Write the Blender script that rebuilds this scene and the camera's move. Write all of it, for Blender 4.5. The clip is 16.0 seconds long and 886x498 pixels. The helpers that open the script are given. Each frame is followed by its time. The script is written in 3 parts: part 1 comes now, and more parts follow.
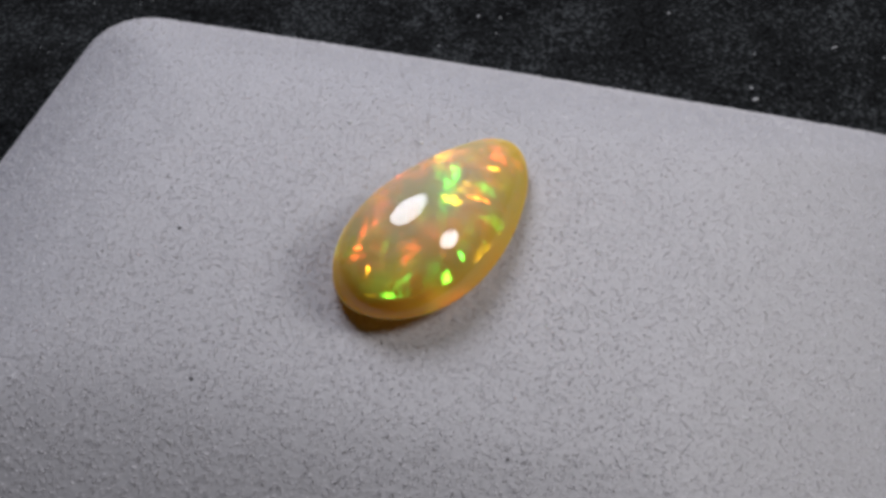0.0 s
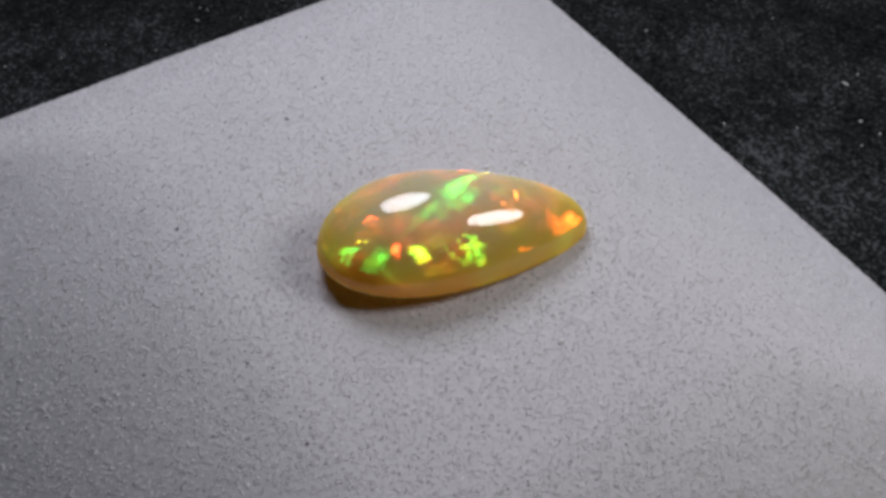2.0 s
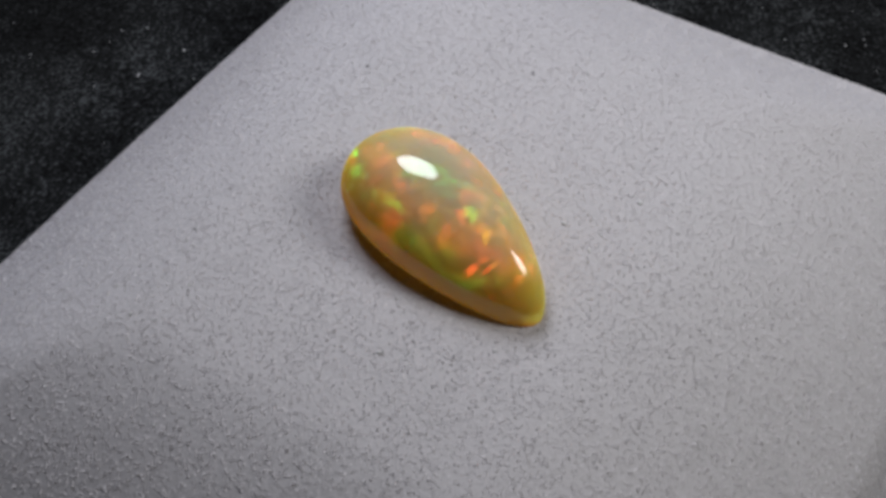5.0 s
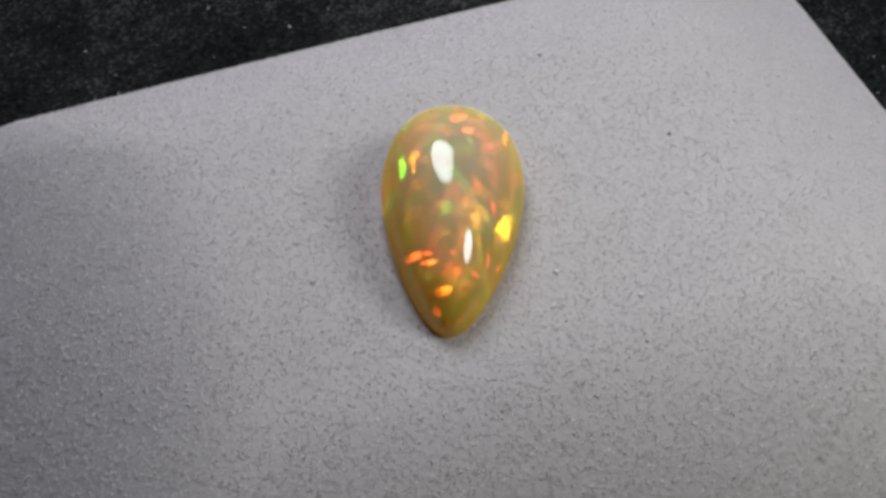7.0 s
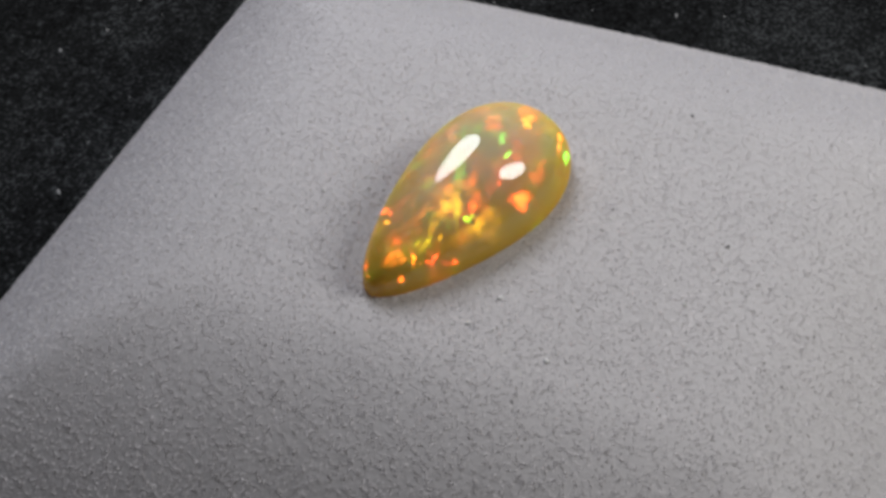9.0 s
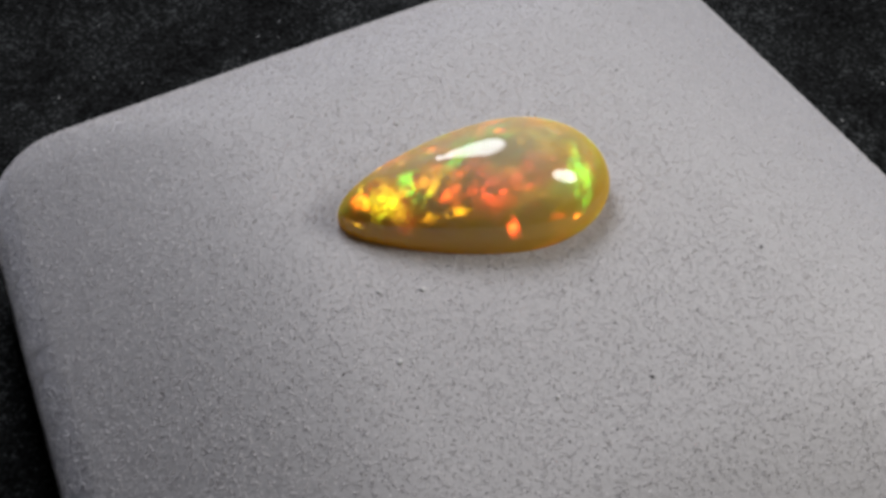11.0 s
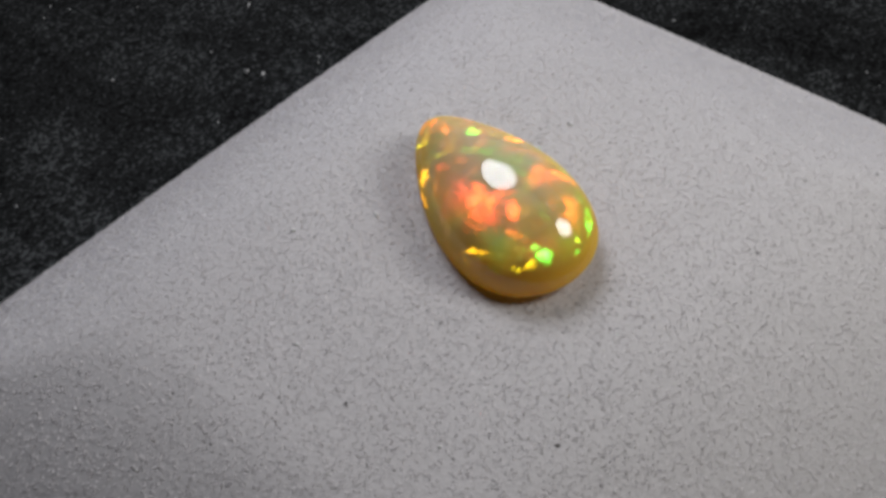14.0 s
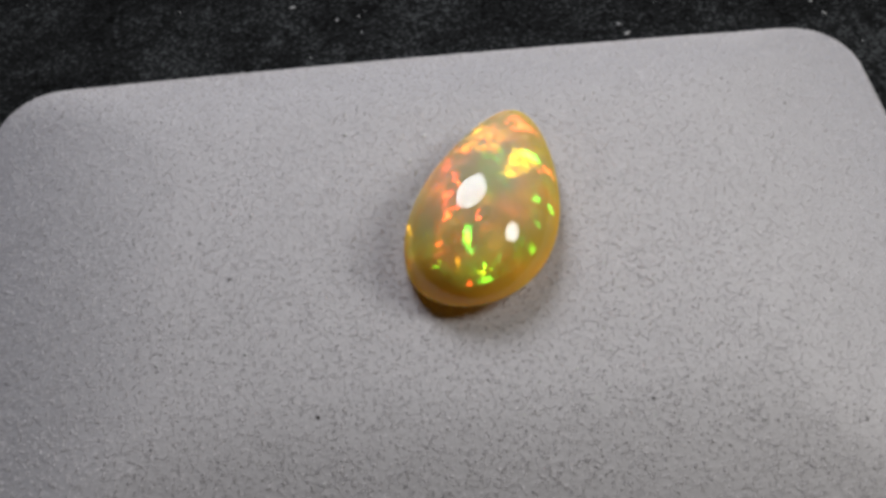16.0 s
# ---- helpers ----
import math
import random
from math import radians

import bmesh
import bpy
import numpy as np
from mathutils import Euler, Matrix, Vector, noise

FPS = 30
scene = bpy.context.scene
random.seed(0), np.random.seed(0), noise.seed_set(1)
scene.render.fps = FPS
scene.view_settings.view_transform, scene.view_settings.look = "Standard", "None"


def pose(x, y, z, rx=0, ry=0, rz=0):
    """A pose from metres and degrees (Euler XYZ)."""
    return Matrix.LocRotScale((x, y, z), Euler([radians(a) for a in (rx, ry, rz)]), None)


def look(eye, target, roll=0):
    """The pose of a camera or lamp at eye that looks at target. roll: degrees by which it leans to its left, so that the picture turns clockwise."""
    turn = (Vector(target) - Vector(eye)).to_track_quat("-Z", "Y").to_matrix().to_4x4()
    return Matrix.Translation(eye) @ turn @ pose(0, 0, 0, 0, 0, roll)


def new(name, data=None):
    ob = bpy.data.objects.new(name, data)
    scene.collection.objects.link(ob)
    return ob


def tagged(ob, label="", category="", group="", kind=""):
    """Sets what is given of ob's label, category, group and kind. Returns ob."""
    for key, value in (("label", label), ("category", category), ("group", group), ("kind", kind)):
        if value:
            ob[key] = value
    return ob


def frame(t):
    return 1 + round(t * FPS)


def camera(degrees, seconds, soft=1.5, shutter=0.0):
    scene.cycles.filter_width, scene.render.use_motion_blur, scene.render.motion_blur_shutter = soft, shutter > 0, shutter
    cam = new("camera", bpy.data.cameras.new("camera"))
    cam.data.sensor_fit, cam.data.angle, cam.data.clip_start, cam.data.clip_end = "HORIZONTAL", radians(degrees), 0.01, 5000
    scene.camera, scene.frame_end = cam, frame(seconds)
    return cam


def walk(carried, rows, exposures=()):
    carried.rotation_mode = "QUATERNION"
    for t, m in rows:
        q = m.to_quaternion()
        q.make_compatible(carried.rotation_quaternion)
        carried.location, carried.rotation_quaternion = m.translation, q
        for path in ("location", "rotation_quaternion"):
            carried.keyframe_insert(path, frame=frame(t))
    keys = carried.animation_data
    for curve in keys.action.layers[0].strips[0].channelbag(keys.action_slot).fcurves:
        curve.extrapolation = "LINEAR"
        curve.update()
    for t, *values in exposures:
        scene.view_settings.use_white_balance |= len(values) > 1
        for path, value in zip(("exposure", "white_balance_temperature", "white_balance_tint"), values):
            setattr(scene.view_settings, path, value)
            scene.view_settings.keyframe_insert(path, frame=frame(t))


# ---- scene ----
MM = 0.001
TOP = 0.045          # height of the cushion's middle above the table
TILT = pose(0, 0, 0, -1.45, 1.95, 0)        # the cushion leans a little on the turntable


def lift(x, y, z):
    return (x * MM, y * MM, z * MM + TOP)


# ---- camera, held by hand over the turntable ----
cam = camera(39.65, 16.0, soft=3.6)
CAMERA_ROWS = [
    (0, -1.41, -45.44, 49.11, 0.33, -1.56, -0.34, -3.59),
    (0.5, -1.42, -45.65, 49.34, 0.15, -1.78, -0.37, -3.39),
    (1, -1.44, -46.33, 50.10, -0.22, -1.34, -0.23, -2.81),
    (1.5, -1.42, -46.08, 49.82, -0.78, -1.26, -0.16, -2.99),
    (2, -1.42, -45.74, 49.44, -0.93, -1.08, -0.06, -2.71),
    (2.5, -1.42, -46.03, 49.76, -1.18, -1.16, -0.03, -2.65),
    (3, -1.41, -46.12, 49.85, -1.56, -0.92, 0.06, -3.14),
    (3.5, -1.41, -46.09, 49.82, -1.61, -0.91, 0.07, -3.32),
    (4.2, -1.41, -45.72, 49.41, -1.47, -1.03, 0.06, -3.14),
    (6.5, -1.41, -45.72, 49.42, -1.47, -1.06, 0.09, -2.61),
    (7.5, -1.41, -45.83, 49.54, -1.51, -1.36, 0.01, -2.59),
    (8.2, -1.41, -45.34, 48.99, -1.26, -1.57, -0.06, -2.56),
    (9, -1.41, -46.05, 49.78, -1.55, -1.55, -0.09, -3.31),
    (11.5, -1.41, -45.13, 48.75, -1.22, -1.97, -0.35, -3.87),
    (12, -1.41, -45.18, 48.81, -1.45, -2.04, -0.39, -4.67),
    (12.5, -1.41, -45.61, 49.30, -1.60, -2.01, -0.39, -4.41),
    (13.2, -1.41, -45.56, 49.24, -1.59, -2.15, -0.44, -5.23),
    (14, -1.41, -45.69, 49.40, -1.85, -2.13, -0.45, -5.32),
    (15, -1.41, -45.86, 49.59, -2.13, -2.43, -0.52, -5.48),
    (16, -1.41, -45.85, 49.58, -2.05, -2.40, -0.52, -5.98)]
walk(cam, [(t, look(lift(x, y, z), lift(a, b, c), roll)) for t, x, y, z, a, b, c, roll in CAMERA_ROWS],
     [(0, 0, 6180, 13), (4, 0, 6180, 13), (6.3, 0, 6400, 10), (16, 0, 6500, 10)])

# turn of the turntable about its upright axle, in degrees
TURN = [(0, 0.03), (0.5, -10.30), (1, -21.51), (1.5, -29.16), (2, -39.91), (2.5, -49.34), (3, -60.83), (3.5, -71.47), (4.2, -87.38), (4.7, -98.24), (5.2, -108.66), (5.8, -120.77), (6.5, -134.60), (7, -144.16), (7.5, -153.90), (8.2, -168.71), (8.7, -179.47), (9, -185.95), (9.7, -200.74), (10.3, -213.28), (10.9, -226.10), (11.5, -239.59), (12, -251.41), (12.5, -261.53), (13.2, -278.07), (13.6, -286.70), (14, -295.11), (14.5, -305.81), (15, -316.66), (15.5, -327.84), (16, -339.13)]

# ---- light: two desk lamps, one nearly overhead and behind, one low at the side ----
scene.view_settings.exposure = 0.0


def lamp(name, direction, distance, width, height, watts, colour):
    data = bpy.data.lights.new(name, "AREA")
    data.shape, data.size, data.size_y = "ELLIPSE", width, height
    data.energy, data.color = watts, colour
    ob = new(name, data)
    d = Vector(direction).normalized() * distance
    ob.matrix_world = look((d.x, d.y, d.z + TOP), (0, 0, TOP + 0.003))
    return ob


LAMP_SIDE = Vector((0.711, -0.121, 0.693)).normalized()
LAMP_ABOVE = Vector((-0.151, 0.555, 0.818)).normalized()
lamp("overhead_lamp", LAMP_ABOVE, 0.080, 0.038, 0.038, 0.053, (0.94, 0.95, 1.0))
lamp("side_lamp", LAMP_SIDE, 0.078, 0.024, 0.032, 0.036, (1.0, 0.98, 0.92))
world = bpy.data.worlds.new("room_air")
world.use_nodes = True
world.node_tree.nodes["Background"].inputs[0].default_value = (0.5, 0.52, 0.6, 1)
world.node_tree.nodes["Background"].inputs[1].default_value = 0.02
scene.world = world


# ---- materials ----
def material(name):
    mat = bpy.data.materials.new(name)
    mat.use_nodes = True
    mat.node_tree.nodes.clear()
    return mat, mat.node_tree.nodes, mat.node_tree.links


def node(nodes, kind, **values):
    n = nodes.new(kind)
    for key, value in values.items():
        n.inputs[key.replace("_", " ")].default_value = value
    return n


def ramp(nodes, stops):
    r = nodes.new("ShaderNodeValToRGB")
    while len(r.color_ramp.elements) < len(stops):
        r.color_ramp.elements.new(0.5)
    for e, (at, colour) in zip(r.color_ramp.elements, stops):
        e.position, e.color = at, (*colour, 1)
    return r


def velvet(name, dark, light, grain, sheen, bump, sheen_tint, even=0.5, span=1.0):
    """Short-piled cloth: clumped pile at the size of a fibre tuft, brushed areas above that."""
    mat, nodes, links = material(name)
    out = nodes.new("ShaderNodeOutputMaterial")
    bsdf = node(nodes, "ShaderNodeBsdfPrincipled", Roughness=0.95, Sheen_Weight=sheen, Sheen_Roughness=0.45,
                Specular_IOR_Level=0.15)
    bsdf.inputs["Sheen Tint"].default_value = (*sheen_tint, 1)
    place = nodes.new("ShaderNodeTexCoord")
    fine = node(nodes, "ShaderNodeTexNoise", Scale=grain, Detail=3.0, Roughness=0.7)
    brushed = node(nodes, "ShaderNodeTexNoise", Scale=110.0, Detail=3.0, Roughness=0.55)
    mid = node(nodes, "ShaderNodeTexNoise", Scale=grain * 0.3, Detail=2.0, Roughness=0.6)
    for n in (fine, brushed, mid):
        links.new(place.outputs["Object"], n.inputs["Vector"])
    a = nodes.new("ShaderNodeMath")
    a.operation = "MULTIPLY_ADD"
    a.inputs[1].default_value, a.inputs[2].default_value = 0.22, 0.0
    links.new(brushed.outputs["Fac"], a.inputs[0])
    b = nodes.new("ShaderNodeMath")
    b.operation = "MULTIPLY_ADD"
    b.inputs[1].default_value = 0.62
    links.new(fine.outputs["Fac"], b.inputs[0])
    links.new(a.outputs[0], b.inputs[2])
    c = nodes.new("ShaderNodeMath")
    c.operation = "MULTIPLY_ADD"
    c.inputs[1].default_value = 0.16
    links.new(mid.outputs["Fac"], c.inputs[0])
    links.new(b.outputs[0], c.inputs[2])
    # pits between tufts dark and fibre glints pale, both painted into the colour
    half = [u + even * (v - u) for u, v in zip(dark, light)]
    r = ramp(nodes, [(0.505 + span * k, c) for k, c in ((-0.165, dark), (-0.065, half), (0.065, half), (0.175, light))])
    links.new(c.outputs[0], r.inputs["Fac"])
    links.new(r.outputs["Color"], bsdf.inputs["Base Color"])
    bp = node(nodes, "ShaderNodeBump", Strength=bump, Distance=0.00019)
    links.new(fine.outputs["Fac"], bp.inputs["Height"])
    links.new(bp.outputs["Normal"], bsdf.inputs["Normal"])
    links.new(bsdf.outputs[0], out.inputs["Surface"])
    return mat


def pile_material(name, dark, light, clump):
    """Single fibres of a pile: each has its own shade, in clumps of lighter and darker tufts."""
    mat, nodes, links = material(name)
    out = nodes.new("ShaderNodeOutputMaterial")
    bsdf = node(nodes, "ShaderNodeBsdfPrincipled", Roughness=0.8, Specular_IOR_Level=0.3, Sheen_Weight=1.0, Sheen_Roughness=0.35)
    own = nodes.new("ShaderNodeNewGeometry")
    place = nodes.new("ShaderNodeTexCoord")
    tufts = node(nodes, "ShaderNodeTexNoise", Scale=clump, Detail=2.0, Roughness=0.6)
    links.new(place.outputs["Object"], tufts.inputs["Vector"])
    spread = nodes.new("ShaderNodeMapRange")
    spread.inputs["From Min"].default_value, spread.inputs["From Max"].default_value = 0.3, 0.7
    links.new(tufts.outputs["Fac"], spread.inputs["Value"])
    mix = nodes.new("ShaderNodeMath")
    mix.operation = "MULTIPLY_ADD"
    mix.inputs[1].default_value = 0.45
    half = nodes.new("ShaderNodeMath")
    half.operation = "MULTIPLY"
    half.inputs[1].default_value = 0.55
    links.new(spread.outputs[0], half.inputs[0])
    links.new(own.outputs["Random Per Island"], mix.inputs[0])
    links.new(half.outputs[0], mix.inputs[2])
    r = ramp(nodes, [(0.12, dark), (0.88, light)])
    links.new(mix.outputs[0], r.inputs["Fac"])
    links.new(r.outputs["Color"], bsdf.inputs["Base Color"])
    links.new(bsdf.outputs[0], out.inputs["Surface"])
    return mat


def plain(name, colour, rough, scale=30.0, spread=0.15):
    mat, nodes, links = material(name)
    out = nodes.new("ShaderNodeOutputMaterial")
    bsdf = node(nodes, "ShaderNodeBsdfPrincipled", Roughness=rough)
    place = nodes.new("ShaderNodeTexCoord")
    n = node(nodes, "ShaderNodeTexNoise", Scale=scale, Detail=6.0, Roughness=0.6)
    links.new(place.outputs["Object"], n.inputs["Vector"])
    r = ramp(nodes, [(0.25, [v * (1 - spread) for v in colour]), (0.75, [min(1, v * (1 + spread)) for v in colour])])
    links.new(n.outputs["Fac"], r.inputs["Fac"])
    links.new(r.outputs["Color"], bsdf.inputs["Base Color"])
    links.new(bsdf.outputs[0], out.inputs["Surface"])
    return mat


GREY_VELVET = velvet("grey_velvet", (0.30, 0.291, 0.297), (0.50, 0.482, 0.492), 3000.0, 1.0, 0.35, (0.9, 0.9, 1.0))
GREY_PILE = pile_material("grey_pile", (0.60, 0.58, 0.59), (0.80, 0.775, 0.79), 3600.0)
BLACK_VELVET = velvet("black_velvet", (0.0003, 0.0003, 0.0004), (0.078, 0.083, 0.086), 2700.0, 0.03, 1.0, (0.9, 0.95, 1.0), 0.17, 0.48)
LINT = plain("lint", (0.55, 0.55, 0.55), 0.8)
DARK_LINT = plain("dark_lint", (0.04, 0.035, 0.035), 0.9)
WALL_PAINT = plain("wall_paint", (0.30, 0.29, 0.28), 0.8, 4.0)
CEILING_PAINT = plain("ceiling_paint", (0.45, 0.45, 0.44), 0.85, 4.0)
FLOOR_WOOD = plain("floor_wood", (0.16, 0.10, 0.06), 0.5, 8.0, 0.4)
TABLE_WOOD = plain("table_wood", (0.05, 0.035, 0.025), 0.5, 40.0, 0.4)
DISC_PLASTIC = plain("disc_plastic", (0.02, 0.02, 0.02), 0.4)


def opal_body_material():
    """Half-clear honey opal; light passes on through it. Grey haze above and amber glow towards the base are painted by
    height.
    """
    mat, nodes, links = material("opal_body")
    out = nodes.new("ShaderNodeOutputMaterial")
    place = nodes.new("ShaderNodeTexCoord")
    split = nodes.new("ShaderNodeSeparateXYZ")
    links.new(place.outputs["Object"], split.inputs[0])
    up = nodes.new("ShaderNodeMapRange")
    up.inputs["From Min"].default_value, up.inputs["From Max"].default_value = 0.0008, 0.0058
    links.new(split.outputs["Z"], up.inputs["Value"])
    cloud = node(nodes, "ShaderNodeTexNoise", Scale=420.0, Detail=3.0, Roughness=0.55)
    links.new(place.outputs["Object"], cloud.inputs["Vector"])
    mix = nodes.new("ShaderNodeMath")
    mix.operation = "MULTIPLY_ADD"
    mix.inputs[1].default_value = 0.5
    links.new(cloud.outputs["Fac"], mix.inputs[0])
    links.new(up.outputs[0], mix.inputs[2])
    # scattered haze above, amber through-light below, painted into the honey colour
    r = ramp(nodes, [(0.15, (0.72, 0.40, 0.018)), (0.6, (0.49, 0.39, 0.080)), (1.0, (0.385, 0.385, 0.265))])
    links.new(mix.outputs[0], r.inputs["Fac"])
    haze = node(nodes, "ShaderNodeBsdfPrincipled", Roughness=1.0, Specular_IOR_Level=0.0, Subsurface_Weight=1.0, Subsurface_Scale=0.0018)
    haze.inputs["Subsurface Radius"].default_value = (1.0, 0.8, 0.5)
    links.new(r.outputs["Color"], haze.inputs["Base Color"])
    glow = nodes.new("ShaderNodeBsdfTranslucent")
    glow.inputs["Color"].default_value = (0.9, 0.52, 0.10, 1)
    clear = nodes.new("ShaderNodeBsdfTransparent")
    clear.inputs["Color"].default_value = (0.95, 0.66, 0.24, 1)
    scatter = nodes.new("ShaderNodeMixShader")
    scatter.inputs[0].default_value = 0.24
    links.new(haze.outputs[0], scatter.inputs[1])
    links.new(glow.outputs[0], scatter.inputs[2])
    whole = nodes.new("ShaderNodeMixShader")
    whole.inputs[0].default_value = 0.20
    links.new(scatter.outputs[0], whole.inputs[1])
    links.new(clear.outputs[0], whole.inputs[2])
    # faint play of colour in the body itself: drifting inner planes whose lean and hue change softly
    leaning = node(nodes, "ShaderNodeTexNoise", Scale=380.0, Detail=0.5, Roughness=0.5)
    links.new(place.outputs["Object"], leaning.inputs["Vector"])
    lean = nodes.new("ShaderNodeVectorMath")
    lean.operation = "MULTIPLY_ADD"
    lean.inputs[1].default_value, lean.inputs[2].default_value = (3.2, 3.2, 0.0), (-1.6, -1.6, 1.0)
    links.new(leaning.outputs["Color"], lean.inputs[0])
    unit = nodes.new("ShaderNodeVectorMath")
    unit.operation = "NORMALIZE"
    links.new(lean.outputs[0], unit.inputs[0])
    turn = nodes.new("ShaderNodeVectorTransform")
    turn.vector_type, turn.convert_from, turn.convert_to = "NORMAL", "OBJECT", "WORLD"
    links.new(unit.outputs[0], turn.inputs[0])
    hue_noise = node(nodes, "ShaderNodeTexNoise", Scale=330.0, Detail=1.0, Roughness=0.5)
    links.new(place.outputs["Object"], hue_noise.inputs["Vector"])
    hue_range = nodes.new("ShaderNodeMapRange")
    hue_range.inputs["From Min"].default_value, hue_range.inputs["From Max"].default_value = 0.33, 0.67
    links.new(hue_noise.outputs["Fac"], hue_range.inputs["Value"])
    tint = ramp(nodes, [(0.0, (0.080, 0.009, 0.004)), (0.35, (0.062, 0.017, 0.002)), (0.6, (0.035, 0.031, 0.002)), (1.0, (0.007, 0.046, 0.004))])
    links.new(hue_range.outputs[0], tint.inputs["Fac"])
    play = node(nodes, "ShaderNodeBsdfGlossy", Roughness=0.46)
    links.new(tint.outputs["Color"], play.inputs["Color"])
    links.new(turn.outputs[0], play.inputs["Normal"])
    both = nodes.new("ShaderNodeAddShader")
    links.new(whole.outputs[0], both.inputs[0])
    links.new(play.outputs[0], both.inputs[1])
    links.new(both.outputs[0], out.inputs["Surface"])
    return mat


def polish_material():
    """The clear polished skin of the stone."""
    mat, nodes, links = material("opal_polish")
    out = nodes.new("ShaderNodeOutputMaterial")
    clear = nodes.new("ShaderNodeBsdfTransparent")
    gloss = node(nodes, "ShaderNodeBsdfGlossy", Roughness=0.045)
    fres = node(nodes, "ShaderNodeFresnel", IOR=1.55)
    mix = nodes.new("ShaderNodeMixShader")
    cap = nodes.new("ShaderNodeMath")
    cap.operation = "MINIMUM"
    cap.inputs[1].default_value = 0.06
    links.new(fres.outputs[0], cap.inputs[0])
    links.new(cap.outputs[0], mix.inputs[0])
    links.new(gloss.outputs[0], mix.inputs[2])
    add = nodes.new("ShaderNodeAddShader")
    links.new(clear.outputs[0], add.inputs[0])
    links.new(mix.outputs[0], add.inputs[1])
    links.new(add.outputs[0], out.inputs["Surface"])
    return mat


def flash_material():
    """A thin diffracting layer: it lets the body show through and mirrors one colour off its own inner planes."""
    mat, nodes, links = material("opal_flash")
    out = nodes.new("ShaderNodeOutputMaterial")
    clear = nodes.new("ShaderNodeBsdfTransparent")
    gloss = nodes.new("ShaderNodeBsdfGlossy")
    spread = nodes.new("ShaderNodeAttribute")
    spread.attribute_name = "spread"
    links.new(spread.outputs["Fac"], gloss.inputs["Roughness"])
    plane = nodes.new("ShaderNodeAttribute")
    plane.attribute_name = "inner_plane"
    turn = nodes.new("ShaderNodeVectorTransform")
    turn.vector_type, turn.convert_from, turn.convert_to = "NORMAL", "OBJECT", "WORLD"
    links.new(plane.outputs["Vector"], turn.inputs[0])
    links.new(turn.outputs[0], gloss.inputs["Normal"])
    hue = nodes.new("ShaderNodeAttribute")
    hue.attribute_name = "hue"
    place = nodes.new("ShaderNodeTexCoord")
    wobble = node(nodes, "ShaderNodeTexNoise", Scale=1500.0, Detail=3.0, Roughness=0.6)
    links.new(place.outputs["Object"], wobble.inputs["Vector"])
    shift = nodes.new("ShaderNodeMath")
    shift.operation = "MULTIPLY_ADD"
    shift.inputs[1].default_value = 0.30
    links.new(wobble.outputs["Fac"], shift.inputs[0])
    links.new(hue.outputs["Fac"], shift.inputs[2])
    r = ramp(nodes, [(0.08, (1.0, 0.05, 0.02)), (0.38, (1.0, 0.20, 0.01)), (0.72, (0.85, 0.60, 0.01)), (0.88, (0.18, 0.95, 0.03)),
                     (1.0, (0.05, 0.95, 0.10))])
    links.new(shift.outputs[0], r.inputs["Fac"])
    patchy = node(nodes, "ShaderNodeTexNoise", Scale=1700.0, Detail=2.0, Roughness=0.6)
    links.new(place.outputs["Object"], patchy.inputs["Vector"])
    level = nodes.new("ShaderNodeMapRange")
    level.inputs["From Min"].default_value, level.inputs["From Max"].default_value = 0.32, 0.66
    level.inputs["To Min"].default_value, level.inputs["To Max"].default_value = 0.12, 1.0
    links.new(patchy.outputs["Fac"], level.inputs["Value"])
    edge = nodes.new("ShaderNodeAttribute")
    edge.attribute_name = "strength"
    both = nodes.new("ShaderNodeMath")
    both.operation = "MULTIPLY"
    links.new(level.outputs[0], both.inputs[0])
    links.new(edge.outputs["Fac"], both.inputs[1])
    paint = nodes.new("ShaderNodeMix")
    paint.data_type = "RGBA"
    links.new(both.outputs[0], paint.inputs[0])
    paint.inputs[6].default_value = (0, 0, 0, 1)
    links.new(r.outputs["Color"], paint.inputs[7])
    links.new(paint.outputs[2], gloss.inputs["Color"])
    add = nodes.new("ShaderNodeAddShader")
    links.new(clear.outputs[0], add.inputs[0])
    links.new(gloss.outputs[0], add.inputs[1])
    links.new(add.outputs[0], out.inputs["Surface"])
    return mat


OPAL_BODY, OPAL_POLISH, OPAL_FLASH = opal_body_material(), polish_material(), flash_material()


# ---- building ----
def mesh_object(name, bm, mat, parent=None, label="", smooth=True):
    me = bpy.data.meshes.new(name)
    bm.to_mesh(me)
    bm.free()
    me.materials.append(mat)
    if smooth:
        me.polygons.foreach_set("use_smooth", [True] * len(me.polygons))
    ob = new(name, me)
    if parent:
        ob.parent = parent
    return tagged(ob, label)


part = mesh_object


def box(bm, lo, hi):
    m = Matrix.LocRotScale([(a + b) / 2 for a, b in zip(lo, hi)], None, [b - a for a, b in zip(lo, hi)])
    bmesh.ops.create_cube(bm, size=1, matrix=m)


def slab(name, lo, hi, mat, label, category, kind="structure", bevel=0.0):
    bm = bmesh.new()
    box(bm, lo, hi)
    if bevel:
        bmesh.ops.bevel(bm, geom=bm.edges[:], offset=bevel, segments=2, affect="EDGES")
    return tagged(mesh_object(name, bm, mat, smooth=False), label, category, kind=kind)


def loft(bm, rings, cap_first=False, cap_last=False):
    made = [[bm.verts.new(p) for p in ring] for ring in rings]
    n = len(made[0])
    for a, b in zip(made, made[1:]):
        for i in range(n):
            bm.faces.new((a[i], a[(i + 1) % n], b[(i + 1) % n], b[i]))
    if cap_first:
        bm.faces.new(list(reversed(made[0])))
    if cap_last:
        bm.faces.new(made[-1])
    return made


